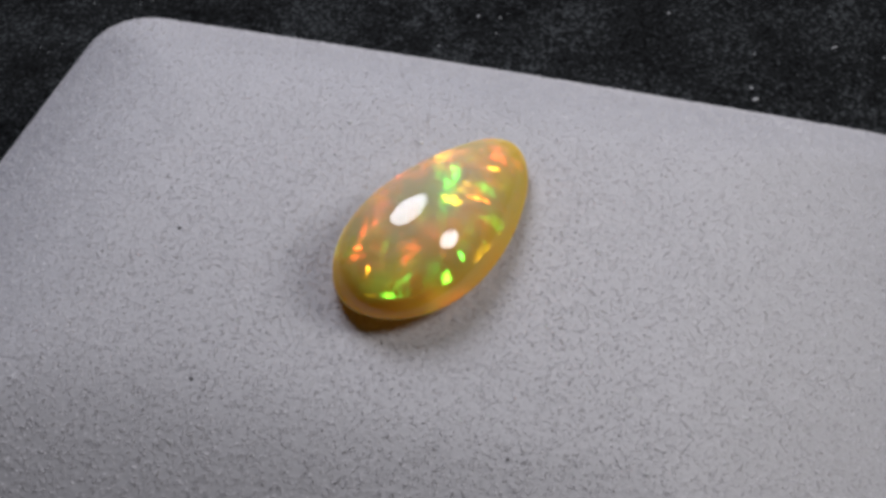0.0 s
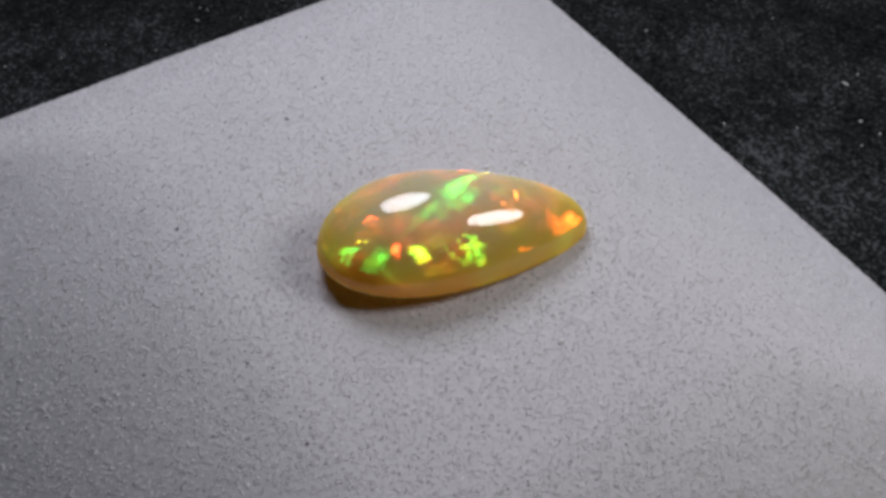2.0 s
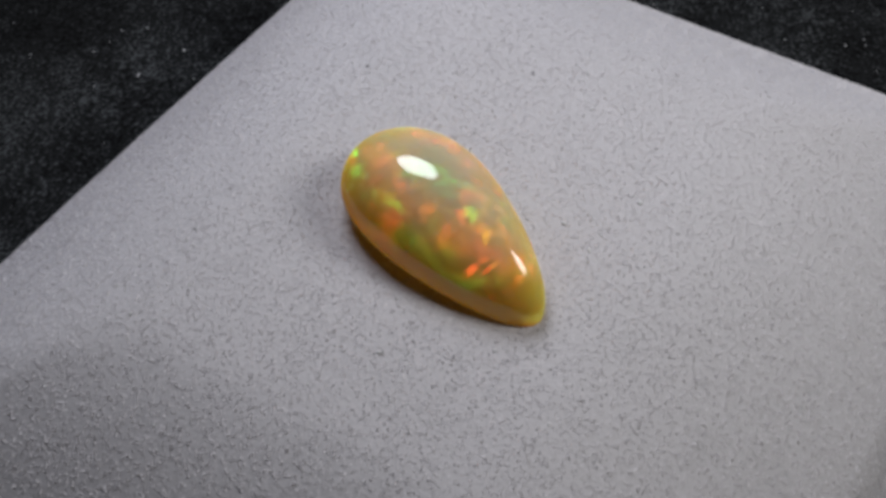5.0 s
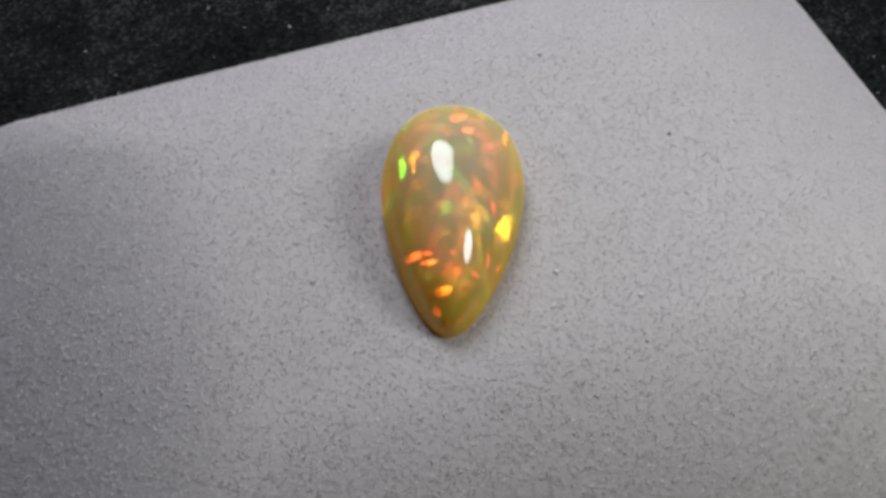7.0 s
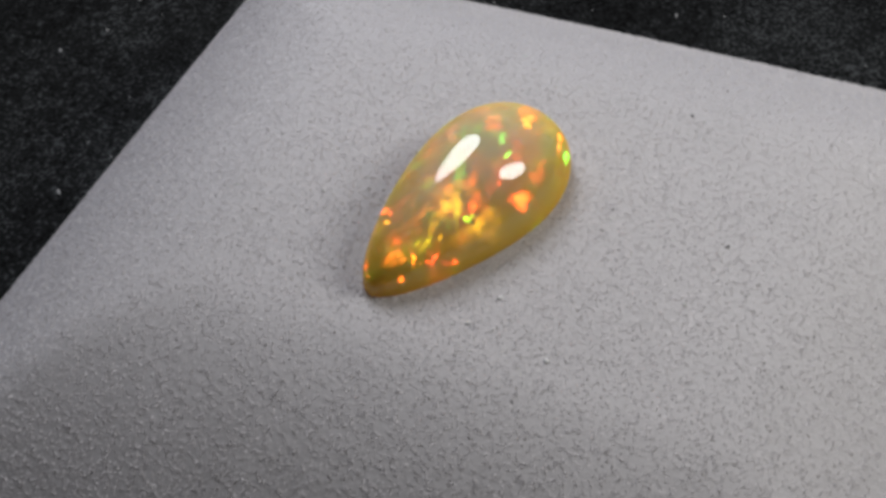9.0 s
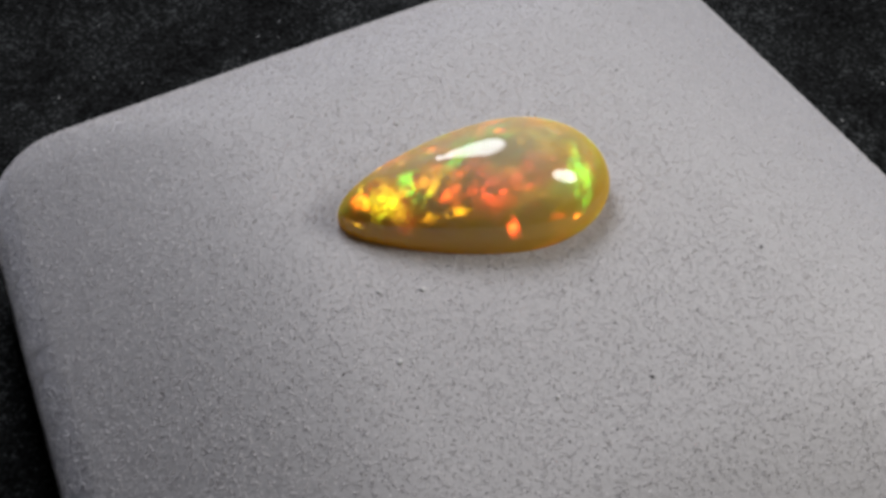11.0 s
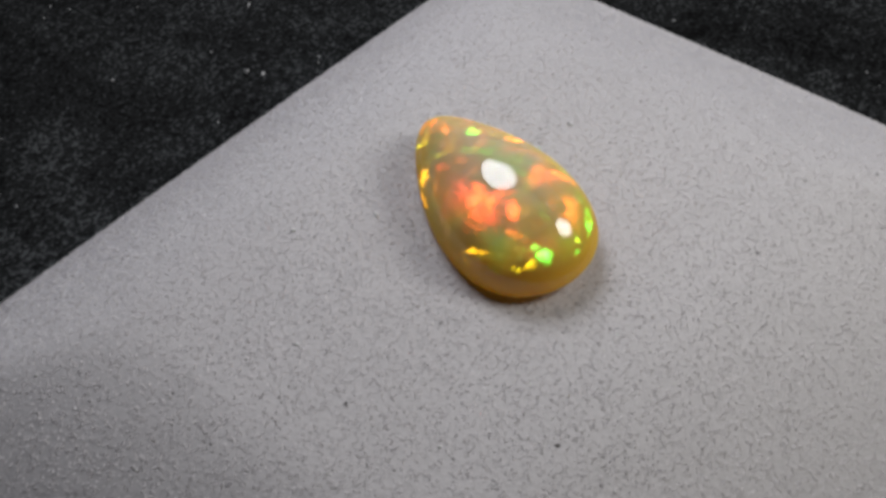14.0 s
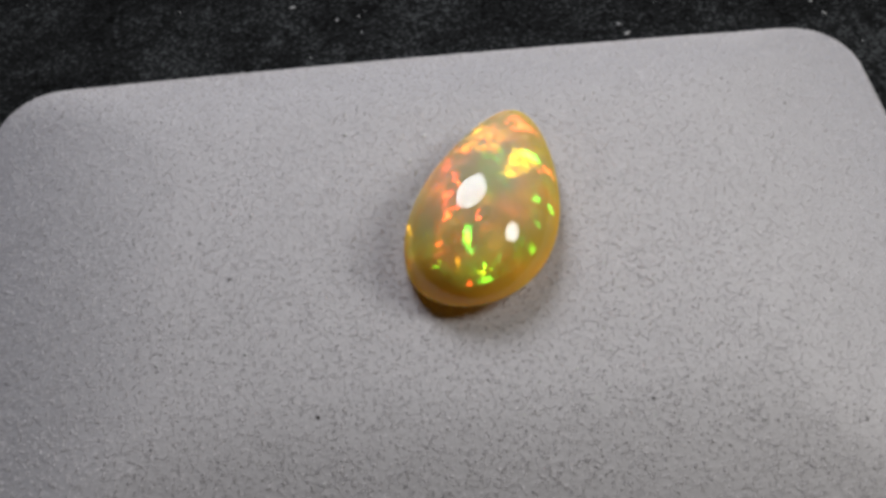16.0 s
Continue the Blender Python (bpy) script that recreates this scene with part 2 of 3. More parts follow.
# ---- the room and the table ----
slab("floor", (-1.6, -1.6, -0.80), (1.6, 1.6, -0.75), FLOOR_WOOD, "brown wooden floor of the dim room", "floor")
slab("ceiling", (-1.6, -1.6, 1.70), (1.6, 1.6, 1.75), CEILING_PAINT, "pale painted ceiling of the dim room", "ceiling")
slab("wall_north", (-1.6, 1.6, -0.80), (1.6, 1.7, 1.75), WALL_PAINT, "plain grey painted wall of the room", "wall")
slab("wall_south", (-1.6, -1.7, -0.80), (1.6, -1.6, 1.75), WALL_PAINT, "plain grey painted wall of the room", "wall")
slab("wall_east", (1.6, -1.7, -0.80), (1.7, 1.7, 1.75), WALL_PAINT, "plain grey painted wall of the room", "wall")
slab("wall_west", (-1.7, -1.7, -0.80), (-1.6, 1.7, 1.75), WALL_PAINT, "plain grey painted wall of the room", "wall")


def build_table():
    ob = tagged(new("table"), "dark wooden table under the turntable", "table")
    ob.location = (0, 0, -0.75)
    bm = bmesh.new()
    box(bm, (-0.6, -0.4, 0.72), (0.6, 0.4, 0.75))
    bmesh.ops.bevel(bm, geom=bm.edges[:], offset=0.004, segments=2, affect="EDGES")
    part("tabletop", bm, TABLE_WOOD, ob, smooth=False)
    for x in (-0.54, 0.54):
        for y in (-0.34, 0.34):
            bm = bmesh.new()
            box(bm, (x - 0.025, y - 0.025, 0), (x + 0.025, y + 0.025, 0.72))
            part("leg", bm, TABLE_WOOD, ob, smooth=False)
    return ob


build_table()

CLOTH = TOP - 0.0245       # top of the black cloth


def circle(r, z, n=96):
    return [(r * math.cos(2 * math.pi * i / n), r * math.sin(2 * math.pi * i / n), z) for i in range(n)]


def specks(name, count, place, sizes, mat, parent, label, seed, known=()):
    """Scattered lint and short fibres, lying on a surface."""
    rng = random.Random(seed)
    bm = bmesh.new()
    for k in range(count + len(known)):
        spot = known[k - count][:3] if k >= count else place(rng)
        s = known[k - count][3] if k >= count else rng.uniform(*sizes)
        m = Matrix.Translation(spot) @ Euler((rng.uniform(-0.5, 0.5), rng.uniform(-0.5, 0.5), rng.uniform(0, 6.3))).to_matrix().to_4x4() \
            @ Matrix.Diagonal((s * rng.choice((1, 1, 1.2, 2.2)), s * rng.uniform(0.6, 1), s * 0.6, 1))
        bmesh.ops.create_icosphere(bm, subdivisions=1, radius=1, matrix=m)
    return tagged(part(name, bm, mat, parent, label), kind="stuff")


def build_turntable():
    ob = tagged(new("turntable"), "round turntable draped in linty black velvet cloth", "turntable")
    bm = bmesh.new()
    loft(bm, [circle(0.148, 0), circle(0.150, 0.002), circle(0.150, CLOTH - 0.005), circle(0.148, CLOTH - 0.003)], True, True)
    part("disc", bm, DISC_PLASTIC, ob, "black plastic turning disc")
    bm = bmesh.new()
    rings = []
    for k in range(46):
        r = 0.1535 * (k + 0.5) / 46
        rings.append([(x, y, CLOTH + 0.0009 * noise.noise(Vector((x * 38, y * 38, 1.7))) + 0.0003 * noise.noise(Vector((x * 160, y * 160, 4))))
                      for x, y, _ in circle(r, 0, 128)])
    rings.append(circle(0.1550, CLOTH - 0.003, 128))
    rings.append(circle(0.1555, CLOTH - 0.012, 128))
    loft(bm, list(reversed(rings)), False, True)
    part("cloth", bm, BLACK_VELVET, ob, "black velvet cloth")

    def spot(rng):
        a, r = rng.uniform(0, 2 * math.pi), 0.026 + 0.11 * math.sqrt(rng.random())
        return (r * math.cos(a), r * math.sin(a), CLOTH + 0.0009)
    def near_spot(rng):
        a, r = rng.uniform(0, 2 * math.pi), 0.032 + 0.05 * math.sqrt(rng.random())
        return (r * math.cos(a), r * math.sin(a), CLOTH + 0.001)
    specks("lint", 1600, spot, (0.00003, 0.0001), LINT, ob, "pale lint on the black cloth", 11,
           [(0.0297, 0.0328, CLOTH + 0.0012, 0.0002), (0.0039, 0.0516, CLOTH + 0.0012, 0.00018)])
    specks("large_lint", 130, near_spot, (0.00008, 0.00017), LINT, ob, "larger flecks of white lint", 12)
    return ob


TURNTABLE = build_turntable()

# ---- the grey velvet cushion ----
PAD_TURN = 159.99
PAD_X0, PAD_X1, PAD_Y0, PAD_Y1 = -28.25, 31.57, -23.05, 26.72      # edges from the axle, mm
PAD_DROP, PAD_ROLL, PAD_DOME, CORNER = 7.83, 15.0, 0.001624, 3.77
BOW_X, BOW_Y = 0.12, 0.35        # how far the sides bulge at their middles, mm


def rounded(inset, n=14):
    """Outline of the cushion, drawn in by inset, mm."""
    x0, x1, y0, y1 = PAD_X0 + inset, PAD_X1 - inset, PAD_Y0 + inset, PAD_Y1 - inset
    r = max(CORNER - 0.25 * inset, 1.5)
    pts = []
    for cx, cy, a0 in ((x1 - r, y0 + r, -90), (x1 - r, y1 - r, 0), (x0 + r, y1 - r, 90), (x0 + r, y0 + r, 180)):
        pts += [(cx + r * math.cos(radians(a0 + 90 * i / n)), cy + r * math.sin(radians(a0 + 90 * i / n))) for i in range(n + 1)]
    full = []
    for (xa, ya), (xb, yb) in zip(pts, pts[1:] + pts[:1]):
        steps = 24 if math.hypot(xb - xa, yb - ya) > 8 else 1
        full += [(xa + (xb - xa) * k / steps, ya + (yb - ya) * k / steps) for k in range(steps)]
    mx, my, hx, hy = (x0 + x1) / 2, (y0 + y1) / 2, (x1 - x0) / 2, (y1 - y0) / 2
    return [(x + BOW_X * (x - mx) / hx * (1 - ((y - my) / hy) ** 2), y + BOW_Y * (y - my) / hy * (1 - ((x - mx) / hx) ** 2))
            for x, y in full]


def pad_height(x, y, inset):
    fall = PAD_DROP * max(0.0, 1 - inset / PAD_ROLL) ** 1.6
    soft = 0.10 * noise.noise(Vector((x / 9, y / 9, 3.0)))
    return -fall - PAD_DOME * (x * x + y * y) * min(1.0, inset / PAD_ROLL) + soft * min(1, inset / 6)


def pile(name, rings, count, per_tuft, length, width, lean, mat, parent, label, seed):
    """Short fibres that stand on a surface given by its rings, leaning to and fro in tufts."""
    rng = np.random.default_rng(seed)
    p = np.array(rings)
    a, b, c, d = p[:-1], np.roll(p[:-1], -1, 1), np.roll(p[1:], -1, 1), p[1:]
    across = np.cross(c - a, d - b).reshape(-1, 3)
    area = np.linalg.norm(across, axis=1)
    normal = across / np.maximum(area, 1e-15)[:, None]
    tufts = count // per_tuft
    pick = rng.choice(len(area), tufts, p=area / area.sum())
    u, v = rng.random((tufts, 1)), rng.random((tufts, 1))
    a, b, c, d = (q.reshape(-1, 3)[pick] for q in (a, b, c, d))
    middle = (a * (1 - u) + b * u) * (1 - v) + (d * (1 - u) + c * u) * v
    count = tufts * per_tuft
    n = np.repeat(normal[pick], per_tuft, 0)
    tuft = np.repeat(rng.normal(size=(tufts, 3)), per_tuft, 0)
    off = rng.normal(size=(count, 3)) * 0.00006
    root = np.repeat(middle, per_tuft, 0) + off - n * (off * n).sum(1)[:, None]
    up = n + lean * (tuft + 0.7 * rng.normal(size=(count, 3)))
    up /= np.linalg.norm(up, axis=1)[:, None]
    side = np.cross(up, rng.normal(size=(count, 3)))
    side /= np.linalg.norm(side, axis=1)[:, None]
    tip = root + up * (length * rng.uniform(0.6, 1.15, (count, 1)))
    half = side * (width * rng.uniform(0.35, 0.65, (count, 1)))
    me = bpy.data.meshes.new(name)
    me.vertices.add(3 * count)
    me.vertices.foreach_set("co", np.stack([root - half, root + half, tip], 1).ravel())
    me.loops.add(3 * count)
    me.loops.foreach_set("vertex_index", np.arange(3 * count))
    me.polygons.add(count)
    me.polygons.foreach_set("loop_start", np.arange(0, 3 * count, 3))
    me.update()
    me.materials.append(mat)
    ob = new(name, me)
    ob.parent = parent
    return tagged(ob, label, kind="stuff")


def build_pad():
    ob = tagged(new("display_cushion"), "grey velvet jewellery display cushion with rounded corners on black cloth", "display cushion")
    rings, insets = [], [0.0, 0.15, 0.4, 0.8] + [1.4 + 0.75 * k for k in range(21)]
    for i in insets:
        rings.append([(x * MM, y * MM, pad_height(x, y, i) * MM) for x, y in rounded(i)])
    last = rounded(insets[-1])
    cx, cy = sum(p[0] for p in last) / len(last), sum(p[1] for p in last) / len(last)
    for k in range(1, 9):
        f = 1 - k / 9
        rings.append([((cx + (x - cx) * f) * MM, (cy + (y - cy) * f) * MM,
                       pad_height(cx + (x - cx) * f, cy + (y - cy) * f, 20) * MM) for x, y in last])
    skirt = []
    for drop, out in ((16.3, 3.00), (12, 3.00), (6, 2.86), (3.6, 2.29), (1.8, 1.36), (0.75, 0.63)):
        skirt.append([(x * MM, y * MM, (-PAD_DROP - drop) * MM) for x, y in rounded(-out)])
    bm = bmesh.new()
    loft(bm, skirt + rings, True, True)
    part("cover", bm, GREY_VELVET, ob, "grey velvet cover")
    pile("velvet_nap", skirt[2:] + rings, 260000, 2, 0.00012, 0.00007, 0.38, GREY_PILE, ob, "short grey velvet pile", 7)

    def spot(rng):
        x, y = rng.uniform(PAD_X0 + 2, PAD_X1 - 2), rng.uniform(PAD_Y0 + 2, PAD_Y1 - 2)
        i = min(x - PAD_X0, PAD_X1 - x, y - PAD_Y0, PAD_Y1 - y)
        return (x * MM, y * MM, (pad_height(x, y, i) + 0.04) * MM)
    def at(x, y, size):
        i = min(x - PAD_X0, PAD_X1 - x, y - PAD_Y0, PAD_Y1 - y)
        return (x * MM, y * MM, (pad_height(x, y, i) + 0.05) * MM, size * MM)
    specks("pale_lint", 70, spot, (0.00004, 0.00012), LINT, ob, "pale specks of lint", 21,
           [at(7.1, -7.0, 0.17), at(2.5, -6.2, 0.10), at(-3.3, -16.5, 0.15), at(17.0, 8.7, 0.11), at(7.4, -6.4, 0.09)])
    specks("dark_lint", 60, spot, (0.00003, 0.00007), DARK_LINT, ob, "dark specks of dust", 22,
           [at(8.9, 12.8, 0.12), at(13.5, 3.5, 0.08), at(-7.2, 13.4, 0.10), at(6.3, -9.7, 0.07)])
    return ob


CUSHION = build_pad()

# ---- the opal ----
OPAL_A, OPAL_B, OPAL_M, OPAL_H, OPAL_G, OPAL_C, OPAL_P, OPAL_S = 7.574, 4.019, 0.520, 4.848, 0.938, -0.124, 2.013, 0.0024


def pear(t):
    """Outline of the stone at the angle t: the point at t = 0."""
    peak = max(math.sin(k * 0.01) * (1 - OPAL_M * (1 + math.cos(k * 0.01)) / 2) for k in range(1, 314))
    return math.cos(t), math.sin(t) * (1 - OPAL_M * (1 + math.cos(t)) / 2) / peak


OUTLINE = [pear(2 * math.pi * k / 180) for k in range(180)]


def dome(px, py, scale=1.0):
    """Height in mm of the upper side over the place (px, py), mm, and how far out it lies (1 at the girdle)."""
    py = py - OPAL_S * px * px / OPAL_A
    x, y = px / OPAL_A - OPAL_C, py / OPAL_B
    a = math.atan2(y, x)
    best = 1.0
    for (xa, ya), (xb, yb) in zip(OUTLINE, OUTLINE[1:] + OUTLINE[:1]):
        xa, xb = xa - OPAL_C, xb - OPAL_C
        cross = xa * yb - xb * ya
        u, v = (x * yb - y * xb) / cross, (xa * y - ya * x) / cross
        if u >= -1e-9 and v >= -1e-9:
            best = u + v
            break
    r = min(best / scale, 0.9999)
    return OPAL_G + (OPAL_H * scale - OPAL_G) * (1 - r ** OPAL_P) ** (1 / OPAL_P), best


def opal_rings(scale):
    rings = []
    levels = [(math.sin(math.pi / 2 * k / 17), False) for k in range(1, 15)]
    levels += [(r, False) for r in (0.98, 0.99, 0.9965, 0.9993, 1.0)]
    for r in (0.9995, 0.998, 0.992, 0.98, 0.95, 0.9, 0.8, 0.66, 0.5):
        levels.append((r, True))
    for r, under in levels:
        ring = []
        for k in range(0, 180, 2):
            x, y = OUTLINE[k]
            f = r * scale
            px, py = OPAL_A * (OPAL_C + (x - OPAL_C) * f), OPAL_B * y * f
            py += OPAL_S * px * px / OPAL_A
            if under:
                z = OPAL_G * (1 - (1 - r ** 3) ** (1 / 3))
            else:
                z = OPAL_G + (OPAL_H * scale - OPAL_G) * max(0.0, 1 - r ** OPAL_P) ** (1 / OPAL_P)
            ring.append((px * MM, py * MM, z * MM))
        rings.append(ring)
    return rings


OPAL_SEAT = TILT @ pose(0.00053, -0.00112, -0.00033) @ pose(0, 0, 0, 0, 0, 50.52) @ pose(0, 0, 0, -8.63, 4.37, 0)

# Flashes by the turn of the table at which they shine: along, across (mm), half length, half width, turn, hue (0 red, 1 green)
FLASHES = [
    (0, [(1.44, 0.71, 0.8, 0.5, 48, 0.55), (-0.02, -0.82, 1.04, 0.36, 34, 1), (-1.35, -1.84, 0.46, 0.28, 140, 0.7), (-0.07, -2.43, 0.67, 0.1, 146, 0.4), (-1.1, 1.73, 0.58, 0.19, 43, 0.1), (-4.43, 0.58, 0.2, 0.12, 109, 0.15), (-5.83, 0.95, 0.19, 0.11, 90, 0.1), (-6.57, -0.14, 0.16, 0.1, 26, 0.6), (-6.84, -1.64, 0.4, 0.1, 115, 0.95), (-0.81, -3.36, 0.51, 0.23, 22, 0.9), (0.33, -3.54, 0.3, 0.11, 10, 0.75), (-4.52, -3.38, 0.21, 0.13, 157, 0.95), (-3.23, -3.43, 0.13, 0.1, 167, 1), (2.54, -1.64, 0.33, 0.16, 161, 0.5)]),
    (-40, [(0.91, 1.91, 0.57, 0.45, 4, 0.35), (-0.08, -0.58, 0.71, 0.54, 67, 1), (2.52, 1.46, 0.49, 0.29, 23, 1), (-4.8, -1.31, 0.56, 0.23, 149, 0.2), (-5.61, -1.82, 0.27, 0.13, 142, 0.75), (-6.41, -2.13, 0.32, 0.1, 136, 1), (-3.96, -2.95, 0.19, 0.16, 93, 0.05), (-0.26, -3.21, 0.86, 0.36, 3, 0.9), (-2.82, -3.29, 0.42, 0.16, 168, 0.85), (1.08, -2.78, 0.28, 0.14, 66, 0.3), (6.09, -1.13, 0.81, 0.24, 23, 0.25), (4.76, 0.81, 0.25, 0.13, 63, 0.6), (2.83, -0.92, 0.25, 0.12, 68, 0.4), (-2.15, -2.25, 0.2, 0.18, 12, 0.2)]),
    (-72, [(-4.8, -1.38, 0.64, 0.28, 173, 0.25), (-6.24, -1.97, 0.43, 0.15, 147, 1), (-4.64, -3.02, 0.3, 0.14, 172, 1), (-0.57, -0.35, 0.92, 0.31, 22, 1), (-1.58, -1.69, 0.19, 0.12, 18, 0.95), (-0.59, -3.33, 0.36, 0.14, 14, 0.3), (0.4, -3.4, 0.32, 0.1, 14, 0.15), (1.62, -1.99, 0.27, 0.18, 96, 0.25), (-2.74, -3.16, 0.22, 0.16, 179, 0.9), (-0.38, -2.67, 0.33, 0.22, 16, 0.75), (5.79, 0.91, 0.49, 0.24, 88, 0.15), (3.49, 1.6, 0.3, 0.12, 87, 0.35), (3.91, 0.15, 0.12, 0.1, 87, 0.7), (5.46, -1.69, 0.18, 0.1, 28, 0.15)]),
    (-144, [(-4.64, -0.09, 0.56, 0.43, 156, 0.05), (-3.49, 0.42, 0.25, 0.19, 135, 0.05), (-4.11, 2.6, 0.72, 0.14, 175, 0.15), (-1.32, -2.99, 0.67, 0.17, 5, 0.95), (-1.15, -2.25, 0.84, 0.34, 7, 0.55), (1.82, 1.41, 0.48, 0.26, 162, 0.85), (1.9, 2.53, 0.79, 0.33, 149, 0.6), (4.21, 0.06, 0.25, 0.16, 98, 0.05), (4.54, -1.39, 0.35, 0.1, 67, 0.1), (4.12, 1.63, 0.23, 0.12, 164, 0.1), (5.95, -0.06, 0.64, 0.38, 92, 0.3), (6.88, -0.93, 0.12, 0.1, 51, 0.05), (7.39, 0.23, 0.52, 0.1, 100, 0.35), (0.38, 0.03, 0.6, 0.38, 179, 0.9)]),
    (-186, [(-5.06, 0.34, 0.59, 0.31, 28, 0.5), (-5.86, 2.02, 0.84, 0.15, 34, 0.35), (-5.5, 2.83, 0.37, 0.1, 30, 1), (-2.07, 1.47, 0.48, 0.19, 39, 1), (-1.24, 3.17, 0.75, 0.32, 160, 0.2), (1.85, 1.67, 0.57, 0.32, 146, 0.9), (3.28, 1.47, 0.24, 0.21, 2, 0.6), (4.31, 0.57, 0.33, 0.18, 41, 0.12), (4.63, -1.31, 0.31, 0.11, 88, 0.6), (5.33, 0.07, 0.2, 0.13, 122, 0.1), (4.41, 1.79, 0.26, 0.19, 161, 0.05), (3.44, 2.74, 0.21, 0.1, 156, 0), (5.04, 1.31, 0.23, 0.18, 1, 0.4), (6.13, 1.26, 0.13, 0.1, 154, 0.3), (7.34, -0.15, 0.28, 0.15, 58, 0.15), (-1.37, -1.92, 0.72, 0.43, 65, 0.45)]),
    (-251, [(4.67, 0.24, 0.39, 0.22, 132, 0.3), (4.41, 1.22, 0.48, 0.25, 158, 0.75), (3.65, 2.17, 0.3, 0.18, 158, 0.2), (1.88, 0.57, 0.39, 0.27, 127, 1), (1.61, -0.99, 0.5, 0.31, 161, 0.3), (-1.73, -2.27, 0.49, 0.29, 29, 0.15), (3.35, -0.75, 0.3, 0.17, 139, 0.6), (-3.06, -0.17, 0.31, 0.12, 102, 0.7), (-6.22, 1.34, 0.46, 0.18, 98, 1), (-5.59, 1.6, 0.38, 0.25, 37, 0.6), (-2.69, 1.6, 0.73, 0.51, 8, 0.1), (-4.28, 3.28, 0.42, 0.1, 17, 0.2), (0.72, 2.6, 0.61, 0.19, 176, 0.6), (-6.93, 0.1, 0.26, 0.1, 67, 0.9)]),
    (-284, [(5.06, 0.25, 0.68, 0.26, 147, 0.25), (4.67, 1.56, 0.57, 0.11, 6, 0.8), (1.78, -0.55, 0.54, 0.34, 145, 0.95), (0.2, -2.21, 0.53, 0.4, 45, 0.4), (-3.35, -2.88, 0.41, 0.21, 58, 0.25), (-2.24, 1.55, 0.8, 0.65, 4, 0.02), (-4.42, 0.73, 0.29, 0.18, 135, 0.02), (-6.22, 0.73, 0.42, 0.17, 60, 1), (-5.43, 1.14, 0.41, 0.2, 50, 0.4), (-4.24, 3.13, 0.63, 0.1, 30, 0.6), (2.35, 2.55, 0.69, 0.29, 175, 0.6), (1.16, 1.16, 0.32, 0.15, 16, 0.05), (-6.75, -1.36, 0.39, 0.11, 125, 0.9)]),
    (-328, [(2.47, 0.94, 1.01, 0.36, 7, 0.6), (0.22, 0.94, 0.55, 0.39, 32, 0.35), (-0.75, 1.79, 1.08, 0.33, 6, 0.12), (-3.46, 0.99, 0.73, 0.35, 6, 0.05), (-4.5, -1.1, 0.2, 0.16, 110, 0.05), (0.71, -1.8, 0.64, 0.31, 158, 0.7), (-0.93, -1.66, 0.51, 0.35, 142, 0.6), (3.49, -1.32, 1.15, 0.3, 166, 0.2), (0.66, -2.88, 0.82, 0.15, 165, 0.2), (-1.36, -3.29, 1.19, 0.18, 173, 1), (-5.73, -0.51, 0.24, 0.12, 179, 1), (-6.29, 1.2, 0.21, 0.12, 72, 1), (-4.64, 3.64, 0.15, 0.1, 34, 1), (-6.74, -1.19, 0.3, 0.18, 110, 0.8), (-7.02, -0.9, 0.15, 0.1, 112, 0.2), (-6.97, -1.59, 0.21, 0.1, 119, 1)]),
    (-306, [(-2.87, 1.63, 1.53, 1.1, 19, 0), (-4.37, 0.62, 0.55, 0.35, 163, 0), (-3.22, -1.86, 0.79, 0.52, 114, 0.2), (-5.52, -1.86, 0.82, 0.38, 149, 0.35), (-5.94, -2.56, 0.85, 0.19, 148, 1), (-7.14, -1.09, 0.23, 0.1, 111, 1), (2.36, 0.78, 1.74, 0.8, 172, 0.35), (0.61, -1.7, 1.46, 0.71, 142, 0.65), (-6.43, 1.55, 0.64, 0.22, 63, 0.75), (-6.7, 0.56, 0.3, 0.21, 74, 1), (-2.21, 4, 0.55, 0.11, 4, 0.95), (-3.62, 3.66, 0.49, 0.25, 16, 0.7), (1.89, 3.26, 0.98, 0.23, 170, 0.55)]),
    (-82, [(-4.76, -1.61, 1.19, 0.58, 175, 0.4), (-4.86, -2.88, 0.86, 0.3, 169, 1), (-1.12, -0.7, 1.82, 0.6, 29, 1), (-1.4, -3.63, 0.63, 0.22, 13, 0.25), (1.88, -2.19, 0.6, 0.46, 33, 0.25), (-1.7, -2.67, 0.93, 0.52, 15, 0.75), (3.03, -0.53, 1, 0.35, 37, 0.5), (5.56, 0.08, 0.77, 0.46, 106, 0.2), (0.27, -1.9, 0.96, 0.66, 120, 0.8), (-2.27, -3.49, 0.61, 0.2, 9, 0.15)]),
    (-239, [(5.88, 0.59, 0.6, 0.34, 139, 0.3), (4.93, 0.72, 1.27, 0.77, 145, 0.75), (2.56, 0.97, 0.98, 0.59, 161, 1), (-1.56, -1.77, 1.2, 0.67, 170, 0.15), (-5.81, 1.31, 1.31, 0.57, 85, 1), (-5.25, 3.18, 0.47, 0.1, 31, 0.45), (-1.95, 3.55, 0.32, 0.2, 94, 0.1), (6.67, 1.14, 0.79, 0.1, 145, 0.7), (-1.79, 1.68, 1.33, 0.89, 179, 0.1)]),
